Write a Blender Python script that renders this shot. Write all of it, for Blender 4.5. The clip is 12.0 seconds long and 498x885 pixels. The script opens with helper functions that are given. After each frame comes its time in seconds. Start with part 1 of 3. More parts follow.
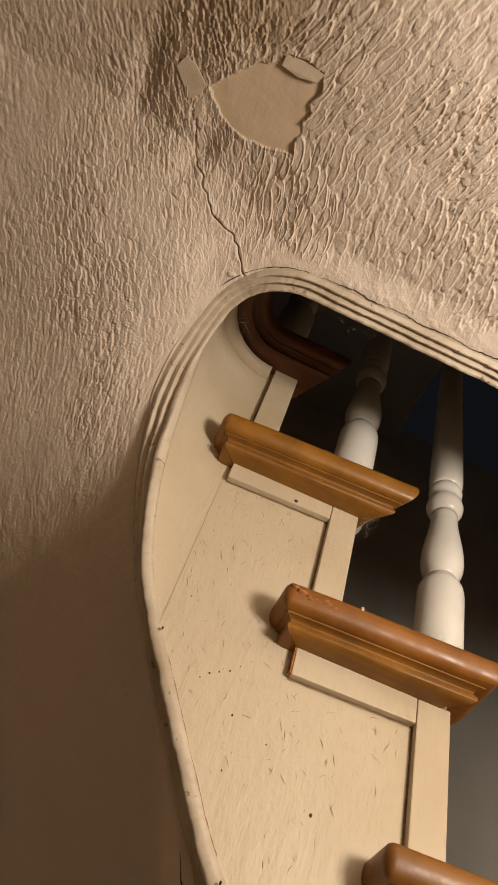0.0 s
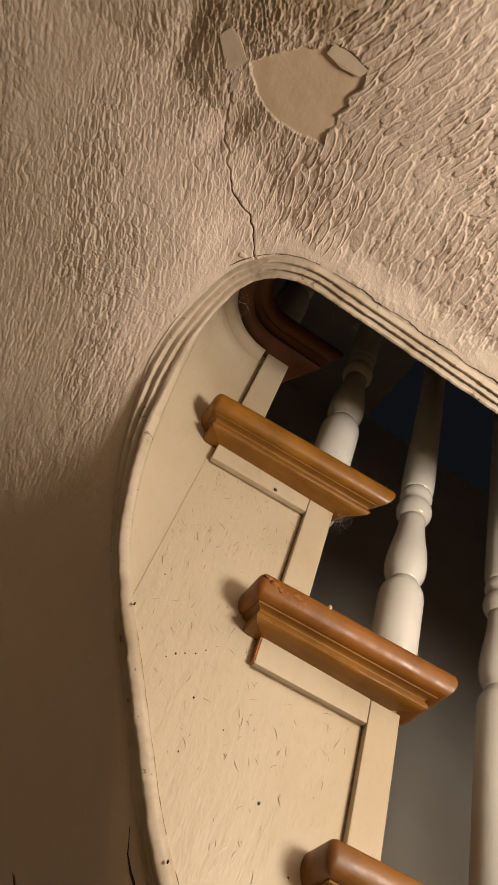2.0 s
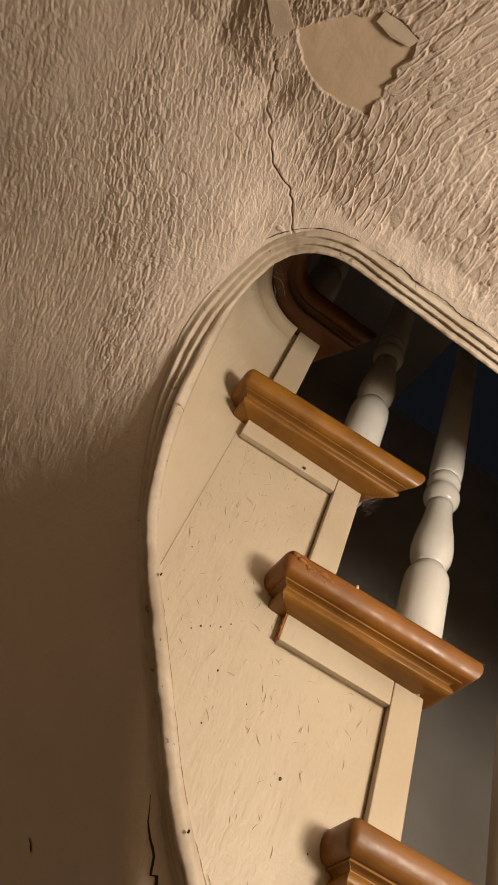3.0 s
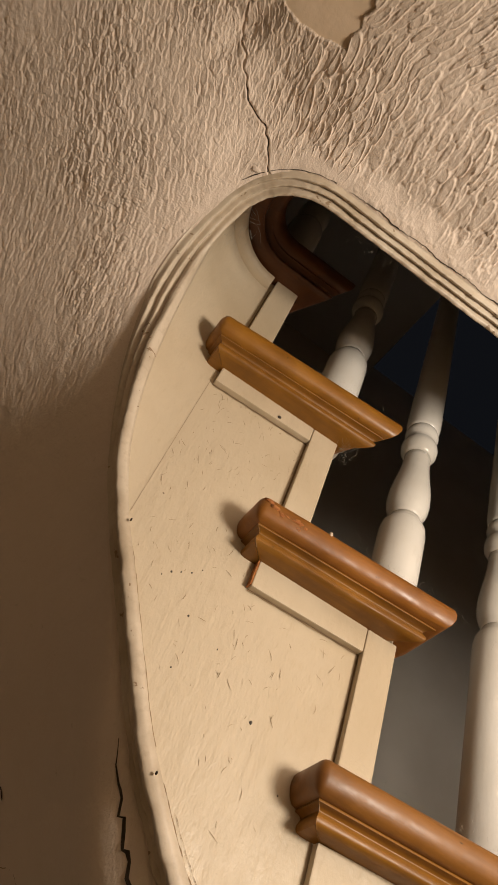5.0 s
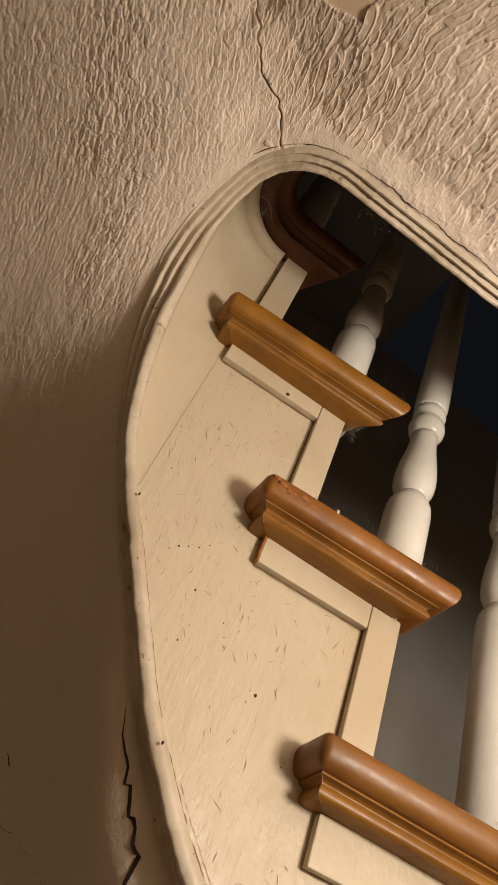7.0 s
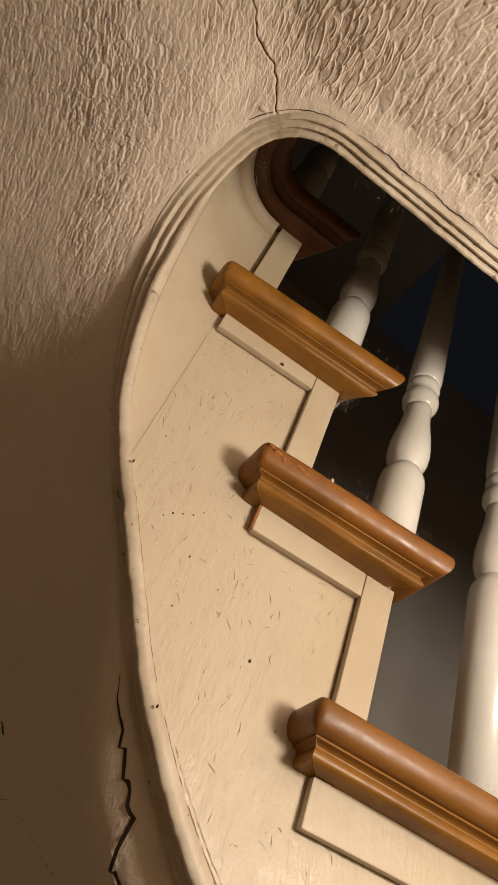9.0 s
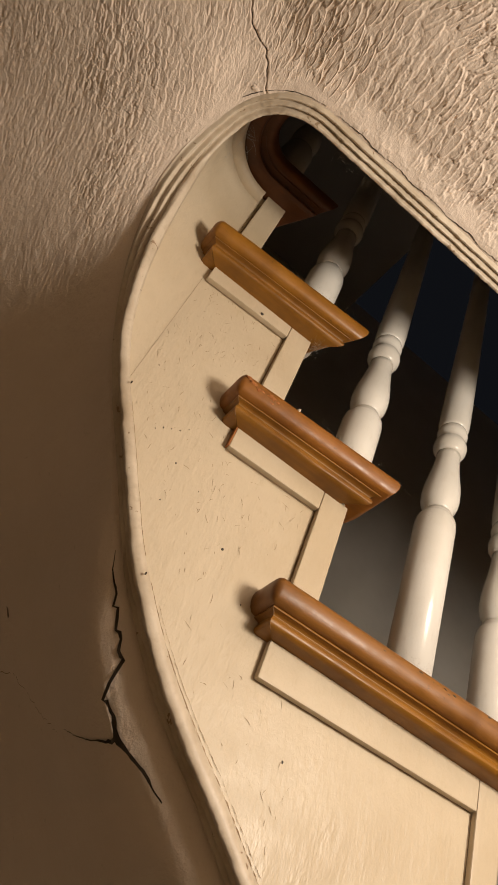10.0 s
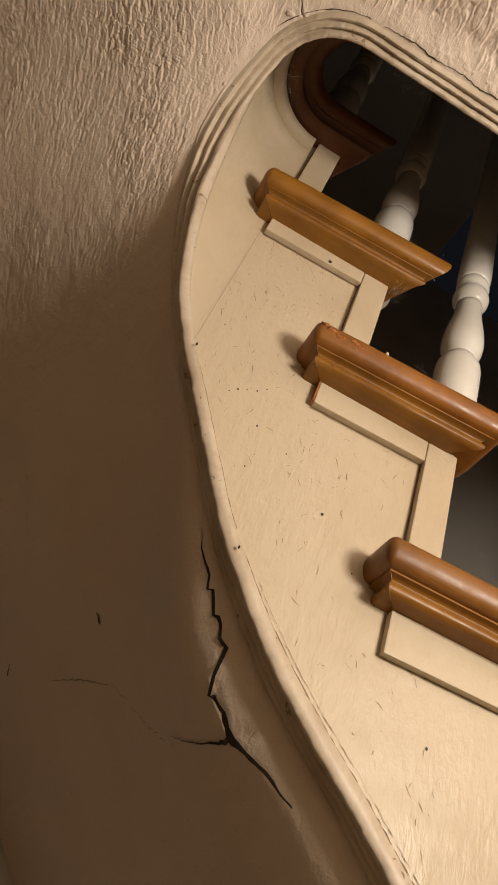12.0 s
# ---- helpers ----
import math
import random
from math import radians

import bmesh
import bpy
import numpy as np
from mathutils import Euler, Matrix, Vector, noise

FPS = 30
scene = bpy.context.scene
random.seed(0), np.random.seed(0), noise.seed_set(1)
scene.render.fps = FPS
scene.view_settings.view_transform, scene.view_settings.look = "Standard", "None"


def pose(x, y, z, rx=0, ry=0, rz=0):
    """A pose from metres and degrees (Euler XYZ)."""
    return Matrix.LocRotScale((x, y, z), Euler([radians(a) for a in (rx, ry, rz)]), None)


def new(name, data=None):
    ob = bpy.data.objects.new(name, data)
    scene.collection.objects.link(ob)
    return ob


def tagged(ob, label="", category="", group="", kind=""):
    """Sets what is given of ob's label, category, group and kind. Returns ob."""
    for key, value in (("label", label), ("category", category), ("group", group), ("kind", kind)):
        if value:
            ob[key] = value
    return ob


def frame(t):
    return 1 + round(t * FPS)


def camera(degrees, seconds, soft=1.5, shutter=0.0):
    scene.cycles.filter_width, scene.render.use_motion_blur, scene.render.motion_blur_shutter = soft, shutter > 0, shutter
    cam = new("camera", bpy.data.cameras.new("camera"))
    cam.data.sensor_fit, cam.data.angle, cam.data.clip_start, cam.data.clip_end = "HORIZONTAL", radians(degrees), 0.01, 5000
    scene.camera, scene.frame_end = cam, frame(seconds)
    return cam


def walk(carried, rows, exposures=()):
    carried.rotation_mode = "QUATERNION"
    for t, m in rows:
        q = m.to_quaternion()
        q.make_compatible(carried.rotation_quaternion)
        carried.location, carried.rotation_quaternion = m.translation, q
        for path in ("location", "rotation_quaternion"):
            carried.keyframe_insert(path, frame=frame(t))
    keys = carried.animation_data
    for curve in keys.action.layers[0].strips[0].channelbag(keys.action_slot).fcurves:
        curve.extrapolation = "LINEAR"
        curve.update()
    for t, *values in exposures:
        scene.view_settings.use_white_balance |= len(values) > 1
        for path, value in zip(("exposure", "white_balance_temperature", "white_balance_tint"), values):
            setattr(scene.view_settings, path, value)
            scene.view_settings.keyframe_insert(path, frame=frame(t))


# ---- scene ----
# The camera: its path and its light-gathering
cam = camera(35.9, 12.0, soft=1.6)
METRES, EYE, TILT, LEAN, TURN = 0.425, 1.6, 55.157, -13.606, -21.513
ROWS = [
    (0.0, 0.0, 0.0, 0.0, -0.0, 0.0, -0.0),
    (0.5, 0.0078, 0.0046, -0.002, -0.71, -0.17, 0.29),
    (1.0, 0.0088, -0.0169, 0.0303, -2.65, -0.55, -2.16),
    (1.5, -0.0247, -0.0199, 0.0569, -4.69, -1.4, -6.5),
    (2.0, -0.0762, 0.0012, 0.0483, -3.08, -2.63, -7.87),
    (2.5, -0.0978, 0.0106, 0.0325, -0.67, -3.48, -8.63),
    (3.0, -0.0995, 0.0201, 0.0175, -1.62, -3.83, -9.97),
    (5.0, -0.0688, 0.0465, -0.0266, -2.83, -5.96, -10.22),
    (5.5, -0.0728, 0.0548, -0.0435, -2.73, -6.63, -10.49),
    (6.0, -0.0815, 0.0602, -0.0541, -2.42, -7.36, -11.03),
    (6.5, -0.0874, 0.0577, -0.0459, -2.2, -7.74, -11.2),
    (7.0, -0.0752, 0.0428, -0.029, -2.35, -7.74, -11.02),
    (9.0, -0.0754, 0.0457, -0.0583, -2.97, -8.94, -11.26),
    (9.5, -0.053, 0.039, -0.0824, -3.63, -9.84, -12.37),
    (10.0, -0.0676, -0.2395, -0.1263, -3.89, -10.12, -13.96),
    (10.5, -0.0019, -0.2157, -0.2209, -2.74, -11.81, -8.39),
    (11.0, -0.0081, -0.1696, -0.2703, -0.97, -11.43, -4.44),
    (11.5, -0.0263, -0.1162, -0.2838, 0.19, -10.57, -4.28),
    (12.0, -0.0489, -0.0723, -0.2686, 0.69, -9.92, -5.54),
]
walk(cam, [(t, pose(0, 0, EYE, TILT, LEAN, TURN) @ pose(METRES * x, METRES * y, METRES * z, 90 + pitch, roll, yaw)) for t, x, y, z, yaw, pitch, roll in ROWS],
     exposures=[(0.0, 0.0), (12.0, 0.0)])

# ---- light: one warm globe lamp of the room beside the camera, faint blue fill added for the stairwell ----
world = bpy.data.worlds.new("night")
scene.world = world
world.use_nodes = True
world.node_tree.nodes["Background"].inputs[0].default_value = (0.70, 0.77, 1.0, 1)
world.node_tree.nodes["Background"].inputs[1].default_value = 0.0065

bulb = bpy.data.lights.new("room_lamp", "POINT")
bulb.shadow_soft_size, bulb.energy, bulb.color = 0.12, 31.0, (1.0, 0.865, 0.71)
lamp = new("room_lamp", bulb)
lamp.location = (0.57, -0.29, EYE + 0.34)

# ---- materials ----


def material(name):
    m = bpy.data.materials.new(name)
    m.use_nodes = True
    nt = m.node_tree
    return m, nt, nt.nodes["Principled BSDF"]


def add(nt, kind, **inputs):
    n = nt.nodes.new(kind)
    for k, v in inputs.items():
        n.inputs[k.replace("_", " ")].default_value = v
    return n


def coords(nt, scale=(1, 1, 1)):
    tc = nt.nodes.new("ShaderNodeTexCoord")
    mp = nt.nodes.new("ShaderNodeMapping")
    mp.inputs["Scale"].default_value = scale
    nt.links.new(tc.outputs["Object"], mp.inputs["Vector"])
    return mp.outputs[0]


def noise_tex(nt, vec, scale, detail=4.0, rough=0.55, distortion=0.0):
    n = add(nt, "ShaderNodeTexNoise", Scale=scale, Detail=detail, Roughness=rough, Distortion=distortion)
    nt.links.new(vec, n.inputs["Vector"])
    return n.outputs["Fac"]


def ramp(nt, fac, stops):
    r = nt.nodes.new("ShaderNodeValToRGB")
    els = r.color_ramp.elements
    while len(els) < len(stops):
        els.new(0.5)
    for e, (p, c) in zip(els, stops):
        e.position, e.color = p, (*c, 1) if len(c) == 3 else c
    nt.links.new(fac, r.inputs[0])
    return r.outputs[0]


def mixc(nt, fac, a, b, blend="MIX"):
    m = nt.nodes.new("ShaderNodeMix")
    m.data_type, m.blend_type = "RGBA", blend
    for sock, val in ((m.inputs[0], fac), (m.inputs[6], a), (m.inputs[7], b)):
        if isinstance(val, (int, float)):
            sock.default_value = val
        elif isinstance(val, tuple):
            sock.default_value = (*val, 1)
        else:
            nt.links.new(val, sock)
    return m.outputs[2]


def bump(nt, bsdf, heights, distance=0.001):
    last = None
    for h, strength in heights:
        b = add(nt, "ShaderNodeBump", Strength=strength, Distance=distance)
        nt.links.new(h, b.inputs["Height"])
        if last:
            nt.links.new(last, b.inputs["Normal"])
        last = b.outputs[0]
    nt.links.new(last, bsdf.inputs["Normal"])


def g(v):
    return (v, v, v)


def paint(name, base, dirt, rough, marks=True, stretch=(1, 1, 0.35)):
    """Old gloss paint: brush drag, small hairline marks, specks of dirt."""
    m, nt, b = material(name)
    v = coords(nt)
    vs = coords(nt, stretch)
    col = mixc(nt, ramp(nt, noise_tex(nt, v, 9, 5), [(0.42, g(0)), (0.72, g(0.55))]), base, dirt)
    fine = noise_tex(nt, vs, 190, 3, 0.6)
    col = mixc(nt, ramp(nt, fine, [(0.58, g(0)), (0.75, g(0.25))]), col, dirt)
    if marks:
        vor = add(nt, "ShaderNodeTexVoronoi", Scale=42.0, Randomness=1.0)
        nt.links.new(v, vor.inputs["Vector"])
        speck = ramp(nt, vor.outputs["Distance"], [(0.028, g(1)), (0.045, g(0))])
        sgate = ramp(nt, noise_tex(nt, v, 14, 1), [(0.55, g(0)), (0.62, g(0.8))])
        col = mixc(nt, mixc(nt, 1.0, speck, sgate, "MULTIPLY"), col, (0.1, 0.06, 0.03))
        nt.links.new(ramp(nt, noise_tex(nt, v, 30, 4), [(0.3, g(rough - 0.08)), (0.7, g(rough + 0.14))]), b.inputs["Roughness"])
        bump(nt, b, [(noise_tex(nt, vs, 55, 4, 0.6), 1.0), (fine, 0.6), (noise_tex(nt, v, 150, 3, 0.6, 0.5), 0.3)], 0.0012)
        b.inputs["Specular IOR Level"].default_value = 0.42
    else:
        b.inputs["Roughness"].default_value = rough
        bump(nt, b, [(noise_tex(nt, vs, 70, 4, 0.6), 0.35), (fine, 0.12)], 0.001)
    nt.links.new(col, b.inputs["Base Color"])
    return m


def varnish(name, dark, light, rough):
    """Varnished softwood: grain along the board, darker rubs and dull spots."""
    m, nt, b = material(name)
    v = coords(nt, (0.07, 1, 1))
    grain = noise_tex(nt, v, 150, 5, 0.6, 0.3)
    col = ramp(nt, grain, [(0.25, tuple(0.45 * a + 0.55 * c for a, c in zip(light, dark))), (0.55, light), (0.75, tuple(0.8 * a + 0.2 * c for a, c in zip(light, dark)))])
    blot = ramp(nt, noise_tex(nt, coords(nt), 22, 4), [(0.42, g(0)), (0.7, g(0.75))])
    col = mixc(nt, blot, col, dark)
    wear = ramp(nt, noise_tex(nt, coords(nt), 160, 3, 0.6), [(0.68, g(0)), (0.74, g(0.5))])
    col = mixc(nt, wear, col, (0.06, 0.025, 0.01))
    nt.links.new(col, b.inputs["Base Color"])
    nt.links.new(ramp(nt, noise_tex(nt, coords(nt), 60, 4), [(0.3, g(rough - 0.06)), (0.75, g(rough + 0.2))]), b.inputs["Roughness"])
    b.inputs["Specular IOR Level"].default_value = 0.45
    bump(nt, b, [(grain, 0.10), (noise_tex(nt, coords(nt), 45, 3), 0.08), (noise_tex(nt, coords(nt), 260, 3), 0.12)], 0.001)
    return m


def plaster_mat():
    """Matt emulsion over textured plaster, with old damp stains."""
    m, nt, b = material("textured_plaster")
    v = coords(nt)
    col = mixc(nt, ramp(nt, noise_tex(nt, v, 7, 5), [(0.35, g(0)), (0.75, g(0.6))]), (0.71, 0.60, 0.51), (0.62, 0.51, 0.415))
    geo = nt.nodes.new("ShaderNodeNewGeometry")
    # damp stain round the broken patch
    d = nt.nodes.new("ShaderNodeVectorMath")
    d.operation = "DISTANCE"
    wob = add(nt, "ShaderNodeTexNoise", Scale=14.0, Detail=5.0)
    nt.links.new(v, wob.inputs["Vector"])
    off = nt.nodes.new("ShaderNodeVectorMath")
    off.operation = "MULTIPLY_ADD"
    off.inputs[1].default_value, off.inputs[2].default_value = (0.16, 0.16, 0.0), (-0.08, -0.08, 0.0)
    nt.links.new(wob.outputs["Color"], off.inputs[0])
    plus = nt.nodes.new("ShaderNodeVectorMath")
    nt.links.new(v, plus.inputs[0]), nt.links.new(off.outputs[0], plus.inputs[1])
    nt.links.new(plus.outputs[0], d.inputs[0])
    d.inputs[1].default_value = (-0.17, 0.115, EYE + 0.735)
    stain = ramp(nt, d.outputs["Value"], [(0.05, g(0.6)), (0.10, g(0.38)), (0.24, g(0))])
    col = mixc(nt, stain, col, (0.30, 0.205, 0.115))
    # darker old damp mark above the patch
    old = nt.nodes.new("ShaderNodeVectorMath")
    old.operation = "DISTANCE"
    nt.links.new(plus.outputs[0], old.inputs[0])
    old.inputs[1].default_value = (-0.135, 0.105, EYE + 0.735)
    col = mixc(nt, ramp(nt, old.outputs["Value"], [(0.046, g(0.42)), (0.056, g(0))]), col, (0.30, 0.205, 0.115))
    drag = noise_tex(nt, coords(nt, (1, 0.4, 0.4)), 420, 3, 0.6, 0.6)
    fleck = ramp(nt, noise_tex(nt, v, 60, 4, 0.7), [(0.66, g(0)), (0.76, g(0.45))])
    col = mixc(nt, fleck, col, (0.33, 0.25, 0.16))
    nt.links.new(col, b.inputs["Base Color"])
    b.inputs["Roughness"].default_value = 0.62
    bump(nt, b, [(drag, 0.5), (noise_tex(nt, v, 330, 4, 0.65), 0.3), (noise_tex(nt, v, 120, 3), 0.6), (noise_tex(nt, v, 40, 4), 0.6)], 0.0016)
    return m


def plain(name, a, c, scale, rough, relief=0.3):
    m, nt, b = material(name)
    v = coords(nt)
    nt.links.new(mixc(nt, ramp(nt, noise_tex(nt, v, scale, 5), [(0.35, g(0)), (0.7, g(1))]), a, c), b.inputs["Base Color"])
    b.inputs["Roughness"].default_value = rough
    bump(nt, b, [(noise_tex(nt, v, scale * 8, 4), relief)], 0.002)
    return m


CREAM = paint("cream_gloss_paint", (0.565, 0.475, 0.352), (0.43, 0.335, 0.215), 0.40)
def chipped(name, base, dirt, deep):
    """Thick old paint on the trim, dirty in patches and chipped to the wood here and there."""
    m, nt, b = material(name)
    v = coords(nt)
    col = mixc(nt, ramp(nt, noise_tex(nt, v, 16, 5, 0.65), [(0.42, g(0)), (0.68, g(0.8))]), base, dirt)
    col = mixc(nt, ramp(nt, noise_tex(nt, v, 120, 4, 0.6), [(0.55, g(0)), (0.70, g(0.4))]), col, dirt)
    chip = ramp(nt, noise_tex(nt, v, 75, 3, 0.55, 0.4), [(0.672, g(0)), (0.688, g(0.85))])
    col = mixc(nt, chip, col, deep)
    nt.links.new(col, b.inputs["Base Color"])
    b.inputs["Roughness"].default_value = 0.48
    bump(nt, b, [(noise_tex(nt, v, 130, 4, 0.6), 0.35), (chip, -0.5)], 0.001)
    return m


TRIM = chipped("old_trim_paint", (0.60, 0.515, 0.41), (0.40, 0.315, 0.22), (0.22, 0.14, 0.075))
WHITE = paint("white_gloss_paint", (0.72, 0.70, 0.66), (0.56, 0.52, 0.45), 0.24, marks=False)
WOOD = varnish("orange_varnish", (0.17, 0.066, 0.007), (0.315, 0.136, 0.016), 0.38)
REDWOOD = varnish("worn_red_varnish", (0.145, 0.050, 0.008), (0.285, 0.110, 0.017), 0.36)
DARKWOOD = varnish("brown_varnish", (0.12, 0.045, 0.009), (0.245, 0.101, 0.018), 0.38)
# tread varnish darkened for the shade that the nosing throws on the cove
COVESHADE = varnish("brown_cove_varnish", (0.13, 0.050, 0.006), (0.265, 0.115, 0.013), 0.38)
# dark landing varnish, with the shade of the recess put into the colour
SHADEDWOOD = varnish("deep_brown_varnish", (0.060, 0.020, 0.006), (0.125, 0.044, 0.013), 0.42)
RAWWOOD = plain("raw_orange_wood", (0.5, 0.2, 0.06), (0.36, 0.12, 0.03), 200, 0.8, 0.8)
PLASTER = plaster_mat()
SKIM = plain("bare_skim", (0.60, 0.465, 0.335), (0.52, 0.395, 0.27), 30, 0.7, 0.15)
FLAKE = plain("paint_flake", (0.6, 0.5, 0.39), (0.52, 0.42, 0.31), 60, 0.6, 0.2)
GAP = plain("dark_gap", (0.045, 0.031, 0.018), (0.025, 0.016, 0.009), 90, 0.95)
# brown of cracks, nicks and joints, and of the shade drawn beside strips
GRIME_SHADE = plain("brown_grime", (0.17, 0.11, 0.055), (0.34, 0.245, 0.145), 60, 0.8)
# unseen room walls, pale so that they return lamp light as fill
PALE_BOUNCE = plain("pale_wall_paint", (0.60, 0.50, 0.36), (0.52, 0.43, 0.30), 5, 0.8)
# unseen west wall, kept dark to hold back fill from the left
LOW_BOUNCE = plain("brown_wall_paint", (0.20, 0.16, 0.11), (0.16, 0.125, 0.08), 5, 0.8)
UPPER = plain("stairwell_paint", (0.62, 0.60, 0.57), (0.52, 0.50, 0.46), 4, 0.85)
# cool dim light of the upper stairwell is put into this blue-grey
UPPER_COOL = plain("blue_grey_paint", (0.34, 0.36, 0.40), (0.28, 0.30, 0.34), 4, 0.85)
# floor tone lightened to bounce lamp light up to the soffit
FLOOR = plain("floor_boards_paint", (0.44, 0.35, 0.22), (0.36, 0.28, 0.17), 12, 0.5)
LINT = plain("lint", (0.50, 0.47, 0.42), (0.38, 0.35, 0.30), 90, 1.0)
NAIL = plain("nail_head", (0.03, 0.025, 0.02), (0.06, 0.045, 0.03), 400, 0.5)

# ---- mesh helpers: heights are given from the first eye's level ----


def mesh_part(name, verts, faces, mat, parent=None, label="", smooth=False, mats=None, index=None):
    me = bpy.data.meshes.new(name)
    me.from_pydata([(x, y, z + EYE) for x, y, z in verts], [], faces)
    for mm in ([mat] if mats is None else mats):
        me.materials.append(mm)
    if index is not None:
        me.polygons.foreach_set("material_index", index)
    if smooth:
        me.polygons.foreach_set("use_smooth", [True] * len(me.polygons))
    me.update()
    ob = new(name, me)
    if parent is not None:
        ob.parent = parent
    return tagged(ob, label)


def recalc(ob):
    bm = bmesh.new()
    bm.from_mesh(ob.data)
    bmesh.ops.recalc_face_normals(bm, faces=bm.faces)
    bm.to_mesh(ob.data)
    bm.free()
    return ob


def creased(ob, angle=38):
    ob.data.polygons.foreach_set("use_smooth", [True] * len(ob.data.polygons))
    ob.data.set_sharp_from_angle(angle=radians(angle))
    return ob


def box_data(x0, x1, y0, y1, z0, z1, bevel=0.0):
    bm = bmesh.new()
    bmesh.ops.create_cube(bm, size=1, matrix=Matrix.LocRotScale(((x0 + x1) / 2, (y0 + y1) / 2, (z0 + z1) / 2), None, (x1 - x0, y1 - y0, z1 - z0)))
    if bevel:
        bmesh.ops.bevel(bm, geom=bm.edges[:], offset=bevel, segments=2, affect="EDGES", profile=0.6)
    v = [tuple(a.co) for a in bm.verts]
    bm.verts.index_update()
    f = [tuple(a.index for a in p.verts) for p in bm.faces]
    bm.free()
    return v, f


def box(name, x0, x1, y0, y1, z0, z1, mat, parent=None, label="", bevel=0.0, shear=0.0, ref=0.0):
    v, f = box_data(x0, x1, y0, y1, z0, z1, bevel)
    return mesh_part(name, [(x, y, z + shear * (x - ref)) for x, y, z in v], f, mat, parent, label)


def thing(name, label, category, group="", kind=""):
    return tagged(new(name), label, category, group, kind)


def sweep(loops, closed=True, caps=True):
    """Faces between successive loops of equal length."""
    n = len(loops[0])
    verts = [p for lp in loops for p in lp]
    faces = []
    for i in range(len(loops) - 1):
        for j in range(n if closed else n - 1):
            k = (j + 1) % n
            faces.append((i * n + j, i * n + k, (i + 1) * n + k, (i + 1) * n + j))
    if caps:
        faces += [tuple(range(n))[::-1], tuple((len(loops) - 1) * n + j for j in range(n))]
    return verts, faces


# ---- plan of the well: a far straight side, a half round end, a near straight side ----
CX, CY, RAD = 0.015, 0.42, 0.083
LOW_X = [0.015, 0.049, 0.079, 0.105, 0.124, 0.16, 0.207, 0.248, 0.283, 0.40, 3.2]
LOW_Z = [0.388, 0.333, 0.284, 0.243, 0.219, 0.178, 0.136, 0.105, 0.076, -0.010, -2.07]
ARC_A = [90, 115, 137, 150, 160, 170, 180, 200, 220, 270]
ARC_Z = [0.388, 0.457, 0.535, 0.592, 0.636, 0.668, 0.688, 0.709, 0.718, 0.721]
OUT_A = [90, 115, 137, 150, 160, 170, 180, 197, 215, 240, 270]
OUT_Z = [0.385, 0.466, 0.540, 0.585, 0.618, 0.645, 0.664, 0.688, 0.706, 0.717, 0.723]
CEIL = 0.733
WEST, SOUTH = -0.95, -1.25


def smoother(xs, zs):
    """Piecewise cubic through the knots, with no overshoot."""
    xs, zs = np.array(xs, float), np.array(zs, float)
    h, d = np.diff(xs), np.diff(zs) / np.diff(xs)
    m = np.zeros(len(xs))
    m[0], m[-1] = d[0], d[-1]
    for i in range(1, len(xs) - 1):
        m[i] = 0 if d[i - 1] * d[i] <= 0 else (h[i - 1] + h[i]) / (h[i] / d[i - 1] + h[i - 1] / d[i])

    def f(x):
        x = np.clip(np.asarray(x, float), xs[0], xs[-1])
        i = np.clip(np.searchsorted(xs, x) - 1, 0, len(h) - 1)
        t = (x - xs[i]) / h[i]
        return ((2 * t**3 - 3 * t**2 + 1) * zs[i] + (t**3 - 2 * t**2 + t) * h[i] * m[i]
                + (-2 * t**3 + 3 * t**2) * zs[i + 1] + (t**3 - t**2) * h[i] * m[i + 1])
    return f


low_x, low_a, out_a = smoother(LOW_X, LOW_Z), smoother(ARC_A, ARC_Z), smoother(OUT_A, OUT_Z)


def plan(kind, s, r):
    """Place at distance r from the well's middle line: far side and near side by x, the round end by its angle."""
    if kind == "far":
        return s, CY + r
    if kind == "near":
        return s, CY - r
    return CX + r * np.cos(np.radians(s)), CY + r * np.sin(np.radians(s))


def inner_z(kind, s):
    return {"far": low_x, "arc": low_a, "near": lambda q: 0.722 + 0 * np.asarray(q)}[kind](s)


def outer_z(kind, s):
    return {"far": lambda q: low_x(q) - 0.003, "arc": out_a, "near": lambda q: 0.723 + 0 * np.asarray(q)}[kind](s)


def outer_r(kind, s):
    """Half width of the well at the trim's outer edge: the trim is narrower round the top of the bend."""
    if kind == "far":
        return 0.107
    return float(np.interp(s, [90, 160, 180, 195, 210, 225], [0.107, 0.107, 0.100, 0.0975, 0.099, 0.1005])) if kind == "arc" else 0.1005


def stations(far, arc, near):
    """The way round: down-stair end first, round the end, then along the near side."""
    return [("far", s) for s in far] + [("arc", a) for a in arc] + [("near", s) for s in near]


# ---- ceiling and stair soffit: one sheet of textured plaster ----
rng = np.random.RandomState(4)
TABLE = rng.rand(256, 256) * 2 - 1


def lattice(x, y, seed=0):
    """Smooth 2D noise in -1..1."""
    xi, yi = np.floor(x).astype(int), np.floor(y).astype(int)
    fx, fy = x - xi, y - yi
    ux, uy = fx * fx * fx * (fx * (fx * 6 - 15) + 10), fy * fy * fy * (fy * (fy * 6 - 15) + 10)

    def at(a, c):
        return TABLE[(a + 37 * seed) % 256, (c + 91 * seed) % 256]
    return (at(xi, yi) * (1 - ux) + at(xi + 1, yi) * ux) * (1 - uy) + (at(xi, yi + 1) * (1 - ux) + at(xi + 1, yi + 1) * ux) * uy


def step(a, b, x):
    t = np.clip((x - a) / (b - a), 0, 1)
    return t * t * (3 - 2 * t)


